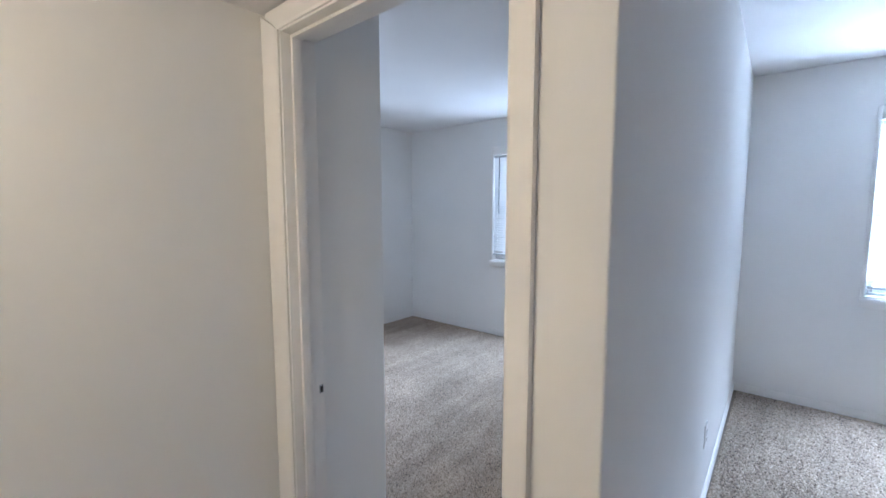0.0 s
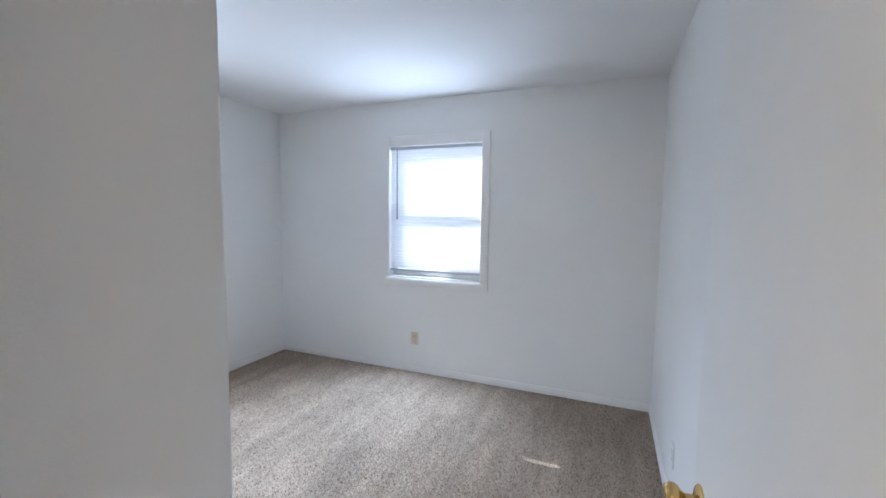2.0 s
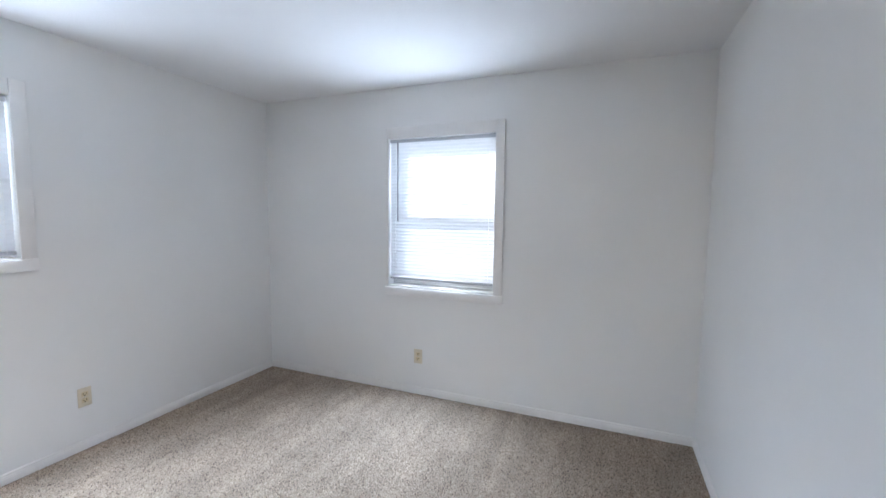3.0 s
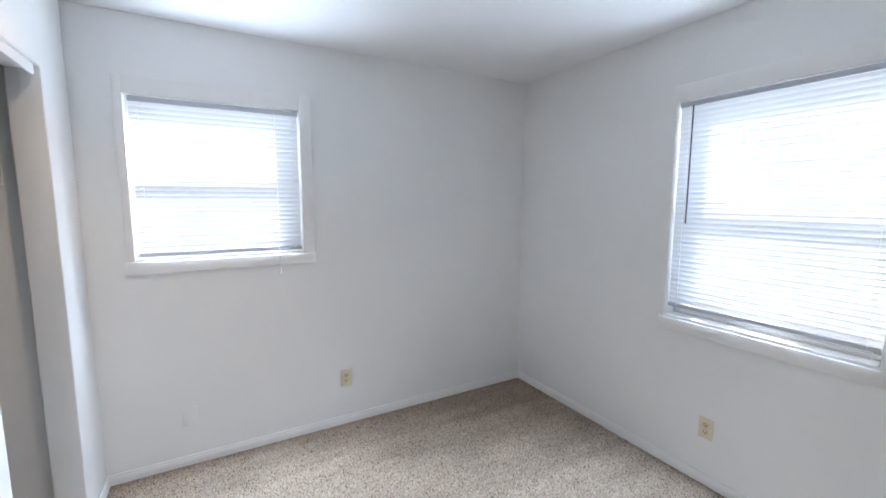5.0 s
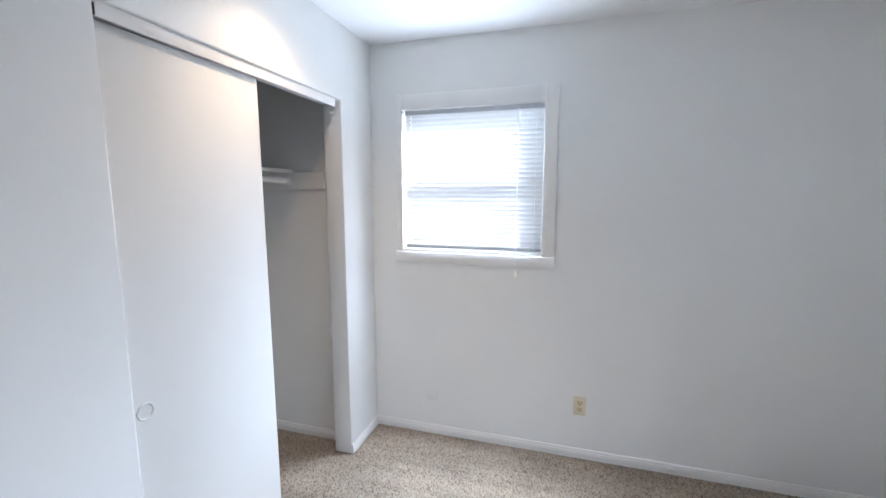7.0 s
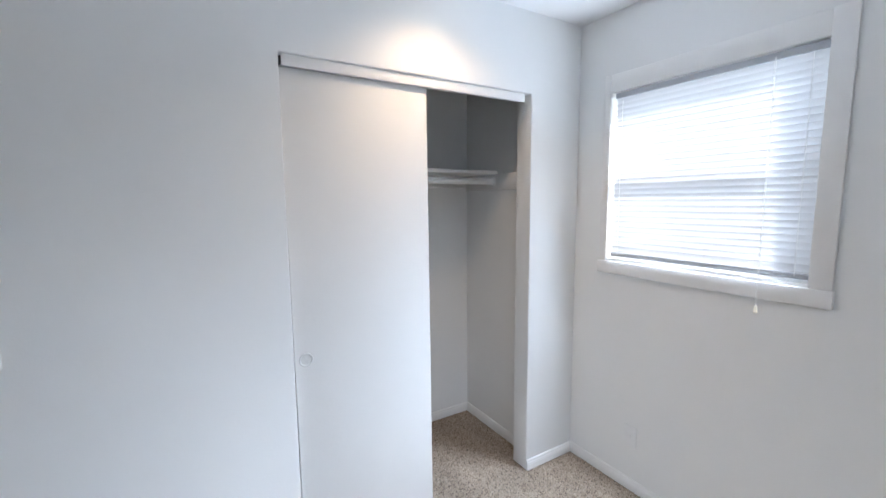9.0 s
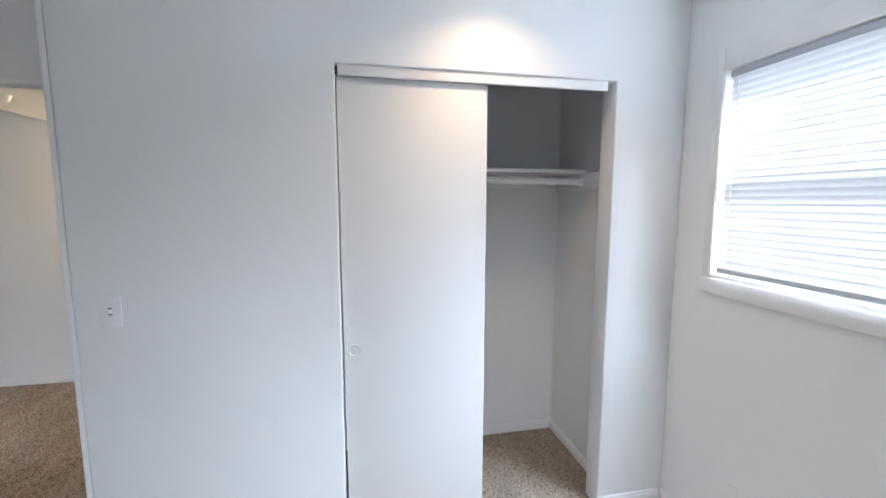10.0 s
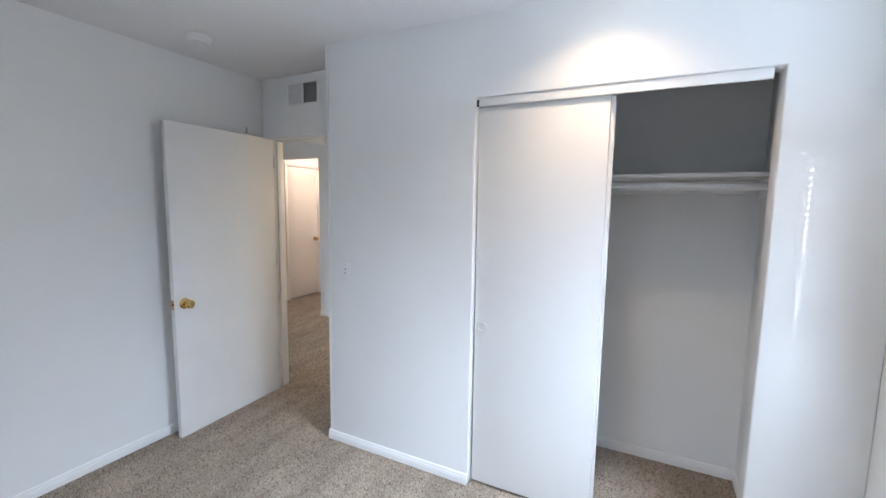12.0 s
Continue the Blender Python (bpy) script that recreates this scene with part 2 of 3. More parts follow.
def wall(name, mat, axis, a0, a1, b0, b1, z0, z1, openings=(), label="", bevel=0.0):
    """A wall that runs along axis from a0 to a1, between b0 and b1 across, with openings (from, to, sill, head)."""
    bm = bmesh.new()
    xs = sorted({a0, a1, *[v for o in openings for v in o[:2]]})
    zs = sorted({z0, z1, *[v for o in openings for v in o[2:]]})
    solid = {(i, k): not any(o[0] - 1e-6 <= xs[i] and xs[i + 1] <= o[1] + 1e-6 and o[2] - 1e-6 <= zs[k] and zs[k + 1] <= o[3] + 1e-6 for o in openings)
             for i in range(len(xs) - 1) for k in range(len(zs) - 1)}
    verts = {}

    def vert(i, s, k):
        if (i, s, k) not in verts:
            a, b = xs[i], (b0, b1)[s]
            verts[i, s, k] = bm.verts.new((a, b, zs[k]) if axis == "x" else (b, a, zs[k]))
        return verts[i, s, k]

    def quad(*q):
        bm.faces.new([vert(*v) for v in q])
    for (i, k), there in solid.items():
        if not there:
            continue
        for s in (0, 1):
            quad((i, s, k), (i + 1, s, k), (i + 1, s, k + 1), (i, s, k + 1))
        if not solid.get((i - 1, k)):
            quad((i, 0, k), (i, 1, k), (i, 1, k + 1), (i, 0, k + 1))
        if not solid.get((i + 1, k)):
            quad((i + 1, 0, k), (i + 1, 1, k), (i + 1, 1, k + 1), (i + 1, 0, k + 1))
        if not solid.get((i, k - 1)):
            quad((i, 0, k), (i + 1, 0, k), (i + 1, 1, k), (i, 1, k))
        if not solid.get((i, k + 1)):
            quad((i, 0, k + 1), (i + 1, 0, k + 1), (i + 1, 1, k + 1), (i, 1, k + 1))
    bmesh.ops.recalc_face_normals(bm, faces=bm.faces)
    if bevel:
        bmesh.ops.dissolve_limit(bm, angle_limit=0.01, verts=bm.verts, edges=bm.edges)
        sharp = [e for e in bm.edges if len(e.link_faces) == 2 and e.calc_face_angle() > 1]
        bmesh.ops.bevel(bm, geom=sharp, offset=bevel, segments=3, affect="EDGES", profile=0.5)
    ob = part(name, bm, mat, smooth=bevel > 0)
    return structure(ob, label, "wall")


# ---- plan ----
WX, EX, NY, CY = -3.127, 0.308, 4.868, 2.11      # bedroom: west, east, north faces, closet front
DY0, DY1 = 1.655, 1.77                           # wall with the bedroom door, hall face and bedroom face
JL, JR, HEAD = -0.562, 0.235, 1.97              # door opening between the jambs, its head
CLG, HALL = 2.407, 2.04                         # ceilings: rooms, hall
CSX = -0.625                                    # closet side wall facing the entry
CL0, CL1, CLTOP = -2.775, -1.580, 2.022         # closet opening
CBY, CWX = 1.385, -2.880                        # closet back and west faces
LX = 0.432                                      # living room face of the dividing wall
TY = -0.03                                      # far wall of the living area

WIN_A = (2.310, 3.148, 1.191, 2.024)
WIN_B = (-1.878, -1.010, 0.866, 2.022)
WIN_C = (1.085, 1.98, 0.850, 2.010)

# ---- structure ----
wall("wall_west", PAINT, "y", CY - 0.11, NY + 0.15, WX - 0.15, WX, 0, 2.6, [WIN_A], "white painted west wall with one window opening")
wall("wall_north", PAINT, "x", WX, 4.6, NY, NY + 0.15, 0, 2.6, [WIN_B, WIN_C], "white painted north wall with two window openings")
bm = bmesh.new()
quad = [(EX, DY1), (EX, NY), (0.400, NY), (0.432, DY0), (EX, DY0)]
low = [bm.verts.new((x, y, 0)) for x, y in quad]
top = [bm.verts.new((x, y, 2.6)) for x, y in quad]
bm.faces.new(low), bm.faces.new(top)
for i in range(5):
    bm.faces.new((low[i], low[(i + 1) % 5], top[(i + 1) % 5], top[i]))
bmesh.ops.bevel(bm, geom=[e for e in bm.edges if {low[3], top[3]} == set(e.verts)], offset=0.006, segments=3, affect="EDGES", profile=0.5)
structure(part("wall_east", bm, PAINT, smooth=True), "white painted dividing wall between bedroom and living room", "wall")
wall("wall_door", PAINT, "x", CSX + 0.001, EX, DY0, DY1, 0, 2.6, [(JL - 0.02, JR + 0.02, 0, HEAD + 0.02)], "white painted wall round the bedroom doorway")
wall("wall_closet_front", PAINT, "x", WX, CSX - 0.021, CY - 0.11, CY, 0, 2.6, [(CL0, CL1, 0, CLTOP)], "white painted closet front wall with a wide opening", bevel=0.007)
bm = bmesh.new()
plan = [(CSX - 0.1, DY0), (CSX, DY0), (CSX, DY1 - 0.001), (JL - 0.0195, DY1), (CSX + 0.003, CY - 0.008), (CSX - 0.001, CY - 0.002), (CSX - 0.007, CY), (CSX - 0.021, CY), (CSX - 0.021, CY - 0.11), (CSX - 0.1, CY - 0.11)]
low = [bm.verts.new((x, y, 0)) for x, y in plan]
top = [bm.verts.new((x, y, 2.6)) for x, y in plan]
bm.faces.new(low), bm.faces.new(top)
for i in range(len(plan)):
    bm.faces.new((low[i], low[(i + 1) % len(plan)], top[(i + 1) % len(plan)], top[i]))
structure(part("wall_closet_side", bm, PAINT), "white painted side wall of the entry recess", "wall")
wall("wall_closet_back", PAINT, "x", WX, CSX - 0.1, CBY - 0.1, CBY, 0, 2.6, (), "white painted closet back wall")
wall("wall_closet_west", PAINT, "y", CBY, CY - 0.11, WX, CWX, 0, 2.6, (), "white painted closet end wall")
wall("wall_hall_west", PAINT, "y", TY, CBY - 0.1, -0.755, -0.655, 0, 2.6, (), "white painted hall side wall")
wall("wall_hall_corner", PAINT, "y", CBY - 0.1, DY0, -0.736, -0.655, 0, 2.6, (), "white painted end of the hall wall")
wall("wall_far", PAINT, "x", -0.755, 4.6, TY - 0.11, TY, 0, 2.6, [(1.46, 2.37, 0, 2.07)], "white painted far wall with an open doorway")
wall("wall_living_east", PAINT, "y", TY, NY, 4.5, 4.6, 0, 2.6, (), "plain white end wall of the living room")
wall("wall_passage_east", PAINT, "y", -2.4, TY - 0.11, 2.48, 2.58, 0, 2.6, [(-1.084, -0.440, 0, 2.045)], "white painted passage wall round a closed door")
wall("wall_passage_west", PAINT, "y", -2.4, TY - 0.11, 1.1, 1.2, 0, 2.6, (), "plain white passage wall")
wall("wall_passage_end", PAINT, "x", 1.1, 2.58, -2.5, -2.4, 0, 2.6, (), "plain white passage end wall")
structure(boxed("floor", SUB, [(WX - 0.15, -0.755, CBY - 0.1, NY + 0.15, -0.3, 0), (-0.755, 4.6, TY - 0.11, NY + 0.15, -0.3, 0), (1.1, 2.58, -2.5, TY - 0.11, -0.3, 0)]), "carpeted floor running through all rooms", "floor")
structure(boxed("ceiling", CEIL, [(WX, EX, CY, NY, CLG, CLG + 0.1), (CSX, EX, DY1, CY, CLG, CLG + 0.1)]), "white textured bedroom ceiling", "ceiling")
structure(boxed("ceiling_closet", CEIL, [(CWX, CSX - 0.1, CBY, CY - 0.11, CLG, CLG + 0.1)]), "white closet ceiling", "ceiling")
structure(boxed("ceiling_hall", CEIL, [(-0.655, LX, TY, DY0, HALL, CLG + 0.1)]), "lowered white hall ceiling", "ceiling")
structure(boxed("ceiling_living", CEIL, [(0.36, LX, DY0, NY, CLG, CLG + 0.1), (LX, 4.5, TY, NY, CLG, CLG + 0.1)]), "white living room ceiling", "ceiling")
structure(boxed("ceiling_passage", CEIL, [(1.2, 2.48, -2.4, TY - 0.11, CLG, CLG + 0.1)]), "white passage ceiling", "ceiling")
structure(boxed("roof", ROOFM, [(WX - 0.45, -0.755, CBY - 0.4, NY + 0.45, 2.6, 2.72), (-0.755, 4.9, TY - 0.4, NY + 0.45, 2.6, 2.72), (0.9, 2.8, -2.7, TY - 0.4, 2.6, 2.72)]), "dark flat roof with overhanging eaves", "roof")
bm = bmesh.new()
bmesh.ops.create_grid(bm, x_segments=8, y_segments=8, size=400, matrix=Matrix.Translation((0, 0, -0.35)))
structure(part("ground", bm, SOIL), "dry pale ground around the house", "ground")


# ---- baseboards ----
def baseboard(x0, y0, x1, y1, side):
    """A moulded board from one end to the other; side +1: the room lies to the left of the run."""
    run = Vector((x1 - x0, y1 - y0, 0))
    n = Vector((-run.y, run.x, 0)).normalized() * side
    prof = [(0.0, 0.0), (0.012, 0.0), (0.012, 0.030), (0.0105, 0.034), (0.0105, 0.040), (0.0075, 0.045), (0.0075, 0.051), (0.004, 0.057), (0.0, 0.058)]
    bm = bmesh.new()
    a = [bm.verts.new(Vector((x0, y0, 0.004 + h)) + n * (d + 0.0005)) for d, h in prof]
    b = [bm.verts.new(Vector((x1, y1, 0.004 + h)) + n * (d + 0.0005)) for d, h in prof]
    for i in range(len(prof)):
        j = (i + 1) % len(prof)
        bm.faces.new((a[i], a[j], b[j], b[i]))
    bm.faces.new(a), bm.faces.new(b)
    return structure(part("baseboard", bm, TRIM), "white painted moulded baseboard along the wall", "baseboard")


baseboard(WX, CY, WX, NY, -1)
baseboard(WX + 0.012, NY, EX - 0.012, NY, -1)
baseboard(EX, DY1, EX, NY, 1)
baseboard(WX + 0.012, CY, CL0, CY, 1)
baseboard(CL1, CY, CSX + 0.004, CY, 1)
baseboard(CSX + 0.003, CY - 0.004, JL - 0.019, DY1 + 0.003, 1)
baseboard(CWX, CBY, CSX - 0.1, CBY, 1)
baseboard(CWX, CY - 0.11, CWX, CBY + 0.012, 1)
baseboard(-0.655, TY, -0.655, DY0 - 0.017, -1)
baseboard(-0.643, TY, 1.46, TY, 1)
baseboard(0.4325, DY0, 0.4005, NY, -1)
baseboard(0.4125, NY, 4.5, NY, -1)
baseboard(2.48, -0.40, 2.48, TY - 0.11, 1)
baseboard(2.48, -2.4, 2.48, -1.124, 1)


# ---- windows ----
def window(name, width, height, m, wand=None, cord=None, extra=0.0, side=0.03, gap=0.008, label=""):
    """A single-hung window with trim and mini blind. Local frame: x along the wall, y into the room, z up, origin at the opening's
    lower corner on the wall's room face, the wall 0.15 thick behind."""
    w = empty(name)

    def p(nm, mat, boxes, parent=w, lab="", bevel=0.0):
        return boxed(nm, mat, boxes, parent, lab, bevel)
    c = 0.066
    p("casing", TRIM, [(-c, 0, 0.0005, 0.016, -0.012, height + 0.085), (width, width + side, 0.0005, 0.008, -0.012, height + 0.085), (0, width, 0.0005, 0.0075, height, height + 0.085)], w, "flat white painted casing", 0.003)
    p("apron", TRIM, [(-c - 0.004, width + side + 0.006, 0.0005, 0.0175, -0.076, -0.012)], w, "flat white painted bottom casing", 0.003)
    p("sill", TRIM, [(0.0005, width - 0.0005, -0.10, -0.0005, -0.0115, 0.0015)], w, "", 0.003)
    f, fb = 0.020, 0.020
    d0, d1 = -0.135, -0.075
    p("window_frame", VINYL, [(0.0, f, d0, d1, 0.002, height), (width - f, width, d0, d1, 0.002, height), (f, width - f, d0, d1, height - f, height), (f, width - f, d0, d1, 0.002, fb)], w, "white vinyl frame", 0.003)
    mid = height * 0.485
    s = 0.024
    for nm, z0, z1, a0, a1, sb in (("lower_sash", fb, mid + 0.03, -0.100, -0.078, 0.022), ("upper_sash", mid - 0.01, height - f, -0.128, -0.104, 0.03)):
        sash = p(nm, VINYL, [(f, f + s, a0, a1, z0, z1), (width - f - s, width - f, a0, a1, z0, z1), (f + s, width - f - s, a0, a1, z0, z0 + sb), (f + s, width - f - s, a0, a1, z1 - 0.03, z1)], w, "", 0.003)
        pane = p("pane", GLASS, [(f + s, width - f - s, (a0 + a1) / 2 - 0.002, (a0 + a1) / 2 + 0.002, z0 + sb, z1 - 0.03)], sash, "clear glass pane")
        pane.visible_shadow = False
    p("insect_screen", SCREEN, [(f, width - f, -0.134, -0.133, fb, mid)], w, "grey mesh insect screen")
    if extra:
        # Unseen bars added behind the blind; they split the sun slit into two patches.
        for u0, u1 in ((0.022, 0.335), (0.55, 0.745)):
            p("sun_mask_bar", VINYL, [(u0, u1, -0.0778, -0.066, 0.040, 0.105)], w, "unseen white bar that masks the sun", 0.003)
    # blind, hung inside the opening
    b0, top = -0.019, height - 0.002
    p("head_rail", SHADED_RAIL, [(0.006, width - gap, b0 - 0.014, b0 + 0.014, top - 0.030, top - 0.004)], w, "white blind head rail", 0.003)
    bm = bmesh.new()
    sw, pitch = 0.0305, 0.0262
    tilt = radians(69)
    grid = []
    for u in (-0.5, -0.3, -0.1, 0.1, 0.3, 0.5):
        yy, zz = u * sw, 0.0022 * (1 - 4 * u * u)
        grid.append((yy * math.cos(tilt) - zz * math.sin(tilt), yy * math.sin(tilt) + zz * math.cos(tilt)))
    hole = width - 0.047
    cols = [[bm.verts.new((x, y, z)) for y, z in grid] for x in (0.008, hole - 0.0032, hole + 0.0032, width - gap)]
    for k in range(3):
        for i in range(5):
            if (k, i) != (1, 2):   # the slot that the cord runs through
                bm.faces.new((cols[k][i], cols[k + 1][i], cols[k + 1][i + 1], cols[k][i + 1]))
    me = mesh_of("slat", bm, SLAT)
    me.polygons.foreach_set("use_smooth", [True] * len(me.polygons))
    z = top - 0.030 - 0.015
    rail = 0.022 + extra
    while z > rail + 0.014:
        sl = new("slat", me)
        sl.parent = w
        sl.matrix_local = pose(0, b0, z, random.uniform(-1.2, 1.2), random.uniform(-0.05, 0.05), 0)
        z -= pitch
    p("bottom_rail", SHADED_RAIL, [(0.008, width - gap, b0 - 0.012, b0 + 0.012, rail - 0.009, rail + 0.010)], w, "white blind bottom rail", 0.004)
    for u in (0.047, width - 0.060):
        p("ladder_cord", WHITEP, [(u - 0.0008, u + 0.0008, b0 + 0.012, b0 + 0.0135, rail, top - 0.02)])
    if wand:
        bm = bmesh.new()
        turned(bm, [(0.0042, 0), (0.005, 0.01), (0.0042, 0.02), (0.0042, wand[1])], pose(wand[0], b0 + 0.026, top - 0.03 - wand[1]), 8)
        part("tilt_wand", bm, STEELP, w, "grey translucent tilt wand", True)
    if cord:
        bm = bmesh.new()
        for dx in (0.0, 0.004):
            turned(bm, [(0.0009, 0), (0.0009, top - 0.03 + 0.105)], pose(cord + dx, b0 + 0.051, -0.105), 6)
        part("lift_cord", bm, WHITEP, w, "thin white lift cord")
        bm = bmesh.new()
        turned(bm, [(0.002, 0.03), (0.005, 0.024), (0.0075, 0.002), (0.006, 0.0)], pose(cord + 0.002, b0 + 0.051, -0.13), 10)
        part("cord_tassel", bm, IVORY, w, "small ivory cord tassel", True)
    w.matrix_world = m
    return tagged(w, label, "window", kind="structure")


STEELP = material("smoky_plastic", (0.13, 0.14, 0.17), 0.2, tint=0.05, tint_scale=40)
window("window_1", WIN_A[1] - WIN_A[0], WIN_A[3] - WIN_A[2], pose(WX, WIN_A[1], WIN_A[2], 0, 0, -90), cord=0.14, side=0.036, gap=0.02, label="small white window with closed white mini blind")
window("window_2", WIN_B[1] - WIN_B[0], WIN_B[3] - WIN_B[2], pose(WIN_B[1], NY, WIN_B[2], 0, 0, 180), wand=(0.868 - 0.085, 0.61), extra=0.037, side=0.022, label="tall white window with closed white mini blind")
window("window_3", WIN_C[1] - WIN_C[0], WIN_C[3] - WIN_C[2], pose(WIN_C[1], NY, WIN_C[2], 0, 0, 180), wand=(0.895 - 0.085, 0.56), extra=0.037, side=0.022, label="white living room window with closed mini blind")

# ---- bedroom doorway ----
frame_ob = empty("door_frame", (JL, DY0, 0))
boxed("jamb", TRIM, [(JL - 0.0195, JL, DY0 - 0.002, DY1 + 0.002, 0, HEAD + 0.0195)], frame_ob, "", 0.002)
boxed("jamb", TRIM, [(JR, JR + 0.0195, DY0 - 0.002, DY1 + 0.002, 0, HEAD + 0.0195)], frame_ob, "", 0.002)
boxed("head_jamb", TRIM, [(JL, JR, DY0 - 0.002, DY1 + 0.002, HEAD, HEAD + 0.0195)], frame_ob, "", 0.002)
boxed("stop", TRIM, [(JL, JL + 0.011, DY0 + 0.030, DY0 + 0.065, 0, HEAD)], frame_ob, "", 0.002)
boxed("stop", TRIM, [(JR - 0.011, JR, DY0 + 0.030, DY0 + 0.065, 0, HEAD)], frame_ob, "", 0.002)
boxed("head_stop", TRIM, [(JL + 0.011, JR - 0.011, DY0 + 0.030, DY0 + 0.065, HEAD - 0.011, HEAD)], frame_ob, "", 0.002)


def casing_profile(name, a, b, inward, yface, outsign, parent, wide=1.0):
    """Ranch casing between two end points on the inner line of the trim; inward: unit vector away from the opening, mitred 45 degrees."""
    prof = [(0.0, 0.0), (0.0, 0.008), (0.006, 0.011), (0.030, 0.013), (0.050, 0.0155), (0.056, 0.015), (0.057, 0.0)]
    a, b, inward = Vector(a), Vector(b), Vector(inward) * wide
    along = (b - a).normalized()
    bm = bmesh.new()
    ra = [bm.verts.new(a - along * (d if a.z > 1 else 0) + inward * d + Vector((0, outsign * h, 0))) for d, h in prof]
    rb = [bm.verts.new(b + along * (d if b.z > 1 else 0) + inward * d + Vector((0, outsign * h, 0))) for d, h in prof]
    for i in range(len(prof)):
        j = (i + 1) % len(prof)
        bm.faces.new((ra[i], ra[j], rb[j], rb[i]))
    bm.faces.new(ra), bm.faces.new(rb)
    part(name, bm, TRIM, parent)


yh = DY0 - 0.001
casing_profile("casing", (JL - 0.006, yh, 0), (JL - 0.006, yh, HEAD + 0.006), (-1, 0, 0), yh, -1, frame_ob, 1.5)
casing_profile("casing", (JR + 0.006, yh, 0), (JR + 0.006, yh, HEAD + 0.006), (1, 0, 0), yh, -1, frame_ob)
casing_profile("head_casing", (JL - 0.006, yh, HEAD + 0.006), (JR + 0.006, yh, HEAD + 0.006), (0, 0, 1), yh, -1, frame_ob)
boxed("strike_plate", STEEL, [(JL + 0.0002, JL + 0.0022, 1.750, 1.766, 0.796, 0.826)], frame_ob, "small dark metal strike plate")
boxed("strike_hole", DARK, [(JL + 0.0023, JL + 0.0028, 1.753, 1.763, 0.800, 0.822)], frame_ob)
structure(frame_ob, "white painted door frame with narrow casing", "door frame")


def knob_set(parent, m):
    bm = bmesh.new()
    turned(bm, [(0.033, 0.0), (0.033, 0.003), (0.029, 0.007), (0.020, 0.010), (0.013, 0.013)], m, 32)
    part("rose", bm, BRASS, parent, "", True)
    bm = bmesh.new()
    turned(bm, [(0.012, 0.012), (0.011, 0.028), (0.015, 0.034), (0.023, 0.040), (0.027, 0.048), (0.026, 0.058), (0.021, 0.064), (0.010, 0.066)], m, 32)
    return part("knob", bm, BRASS, parent, "polished brass knob", True)


def flush_door(name, width, height, m, label, hinge_y=0.006, knob_at=0.868):
    """A flush door; local x from the hinge to the latch edge, y from 0 (room face) to -0.035, z up."""
    d = empty(name)
    slab = boxed("slab", DOORP, [(0.0, width, -0.035, 0.0, 0.014, height)], d, "", 0.002)
    for yy, rx in ((0.0, -90), (-0.035, 90)):
        knob_set(d, pose(width - 0.062, yy, knob_at, rx))
    boxed("latch_plate", BRASS, [(width + 0.0002, width + 0.0016, -0.030, -0.005, knob_at - 0.029, knob_at + 0.029)], d, "brass latch plate")
    boxed("latch", BRASS, [(width + 0.0017, width + 0.011, -0.022, -0.012, knob_at - 0.007, knob_at + 0.007)], d, "", 0.002)
    for z in (0.28, 1.06, 1.80):
        bm = bmesh.new()
        turned(bm, [(0.005, -0.044), (0.0065, -0.042), (0.0065, 0.042), (0.005, 0.046)], pose(-0.003, hinge_y, z), 12)
        box(bm, -0.0016, -0.0002, -0.030, -0.004, z - 0.044, z + 0.044)
        part("hinge", bm, TRIM, d, "painted-over hinge", True)
    d.matrix_world = m
    return structure(d, label, "door")


# open door, hinged at the doorway's east jamb, swung back towards the east wall
flush_door("door_1", 0.790, HEAD - 0.006, pose(JR - 0.004, DY1 + 0.014, 0, 0, 0, 92) @ pose(0, 0.035, 0), "white flush door standing open, brass knob")
# closed door in the passage
flush_door("door_2", 0.60, 2.02, pose(2.517, -0.462, 0, 0, 0, -90), "closed white flush door with brass knob", -0.041, 0.91)
frame_2 = empty("door_frame", (2.5, -0.76, 0))
boxed("jamb", TRIM, [(2.479, 2.581, -0.4595, -0.4405, 0, 2.044)], frame_2, "", 0.002)
boxed("jamb", TRIM, [(2.479, 2.581, -1.0835, -1.0645, 0, 2.044)], frame_2, "", 0.002)
boxed("head_jamb", TRIM, [(2.479, 2.581, -1.0645, -0.4595, 2.025, 2.0445)], frame_2, "", 0.002)
boxed("stop", TRIM, [(2.5185, 2.545, -1.064, -1.052, 0, 2.024), (2.5185, 2.545, -0.472, -0.460, 0, 2.024)], frame_2, "", 0.002)
boxed("casing", TRIM, [(2.467, 2.4795, -0.4505, -0.402, 0, 2.036)], frame_2, "", 0.003)
boxed("casing", TRIM, [(2.467, 2.4795, -1.122, -1.0735, 0, 2.036)], frame_2, "", 0.003)
boxed("head_casing", TRIM, [(2.4665, 2.4795, -1.122, -0.402, 2.0365, 2.085)], frame_2, "", 0.003)
structure(frame_2, "white painted door frame in the passage", "door frame")

# ---- closet ----
track = empty("closet_track", (CL0, CY - 0.05, CLTOP))
boxed("fascia", TRIM, [(CL0 + 0.035, CL1 - 0.0105, CY - 0.024, CY - 0.012, 1.980, CLTOP - 0.0006)], track, "white painted fascia strip", 0.003)
boxed("rail", WHITEP, [(CL0 + 0.03, CL1 - 0.004, CY - 0.100, CY - 0.026, 2.000, CLTOP - 0.001)], track, "white metal rail", 0.002)
boxed("end_cap", DARK, [(CL1 - 0.0100, CL1 - 0.0005, CY - 0.026, CY - 0.010, 1.983, 2.012)], track)
structure(track, "white sliding door track under the closet header", "door track")


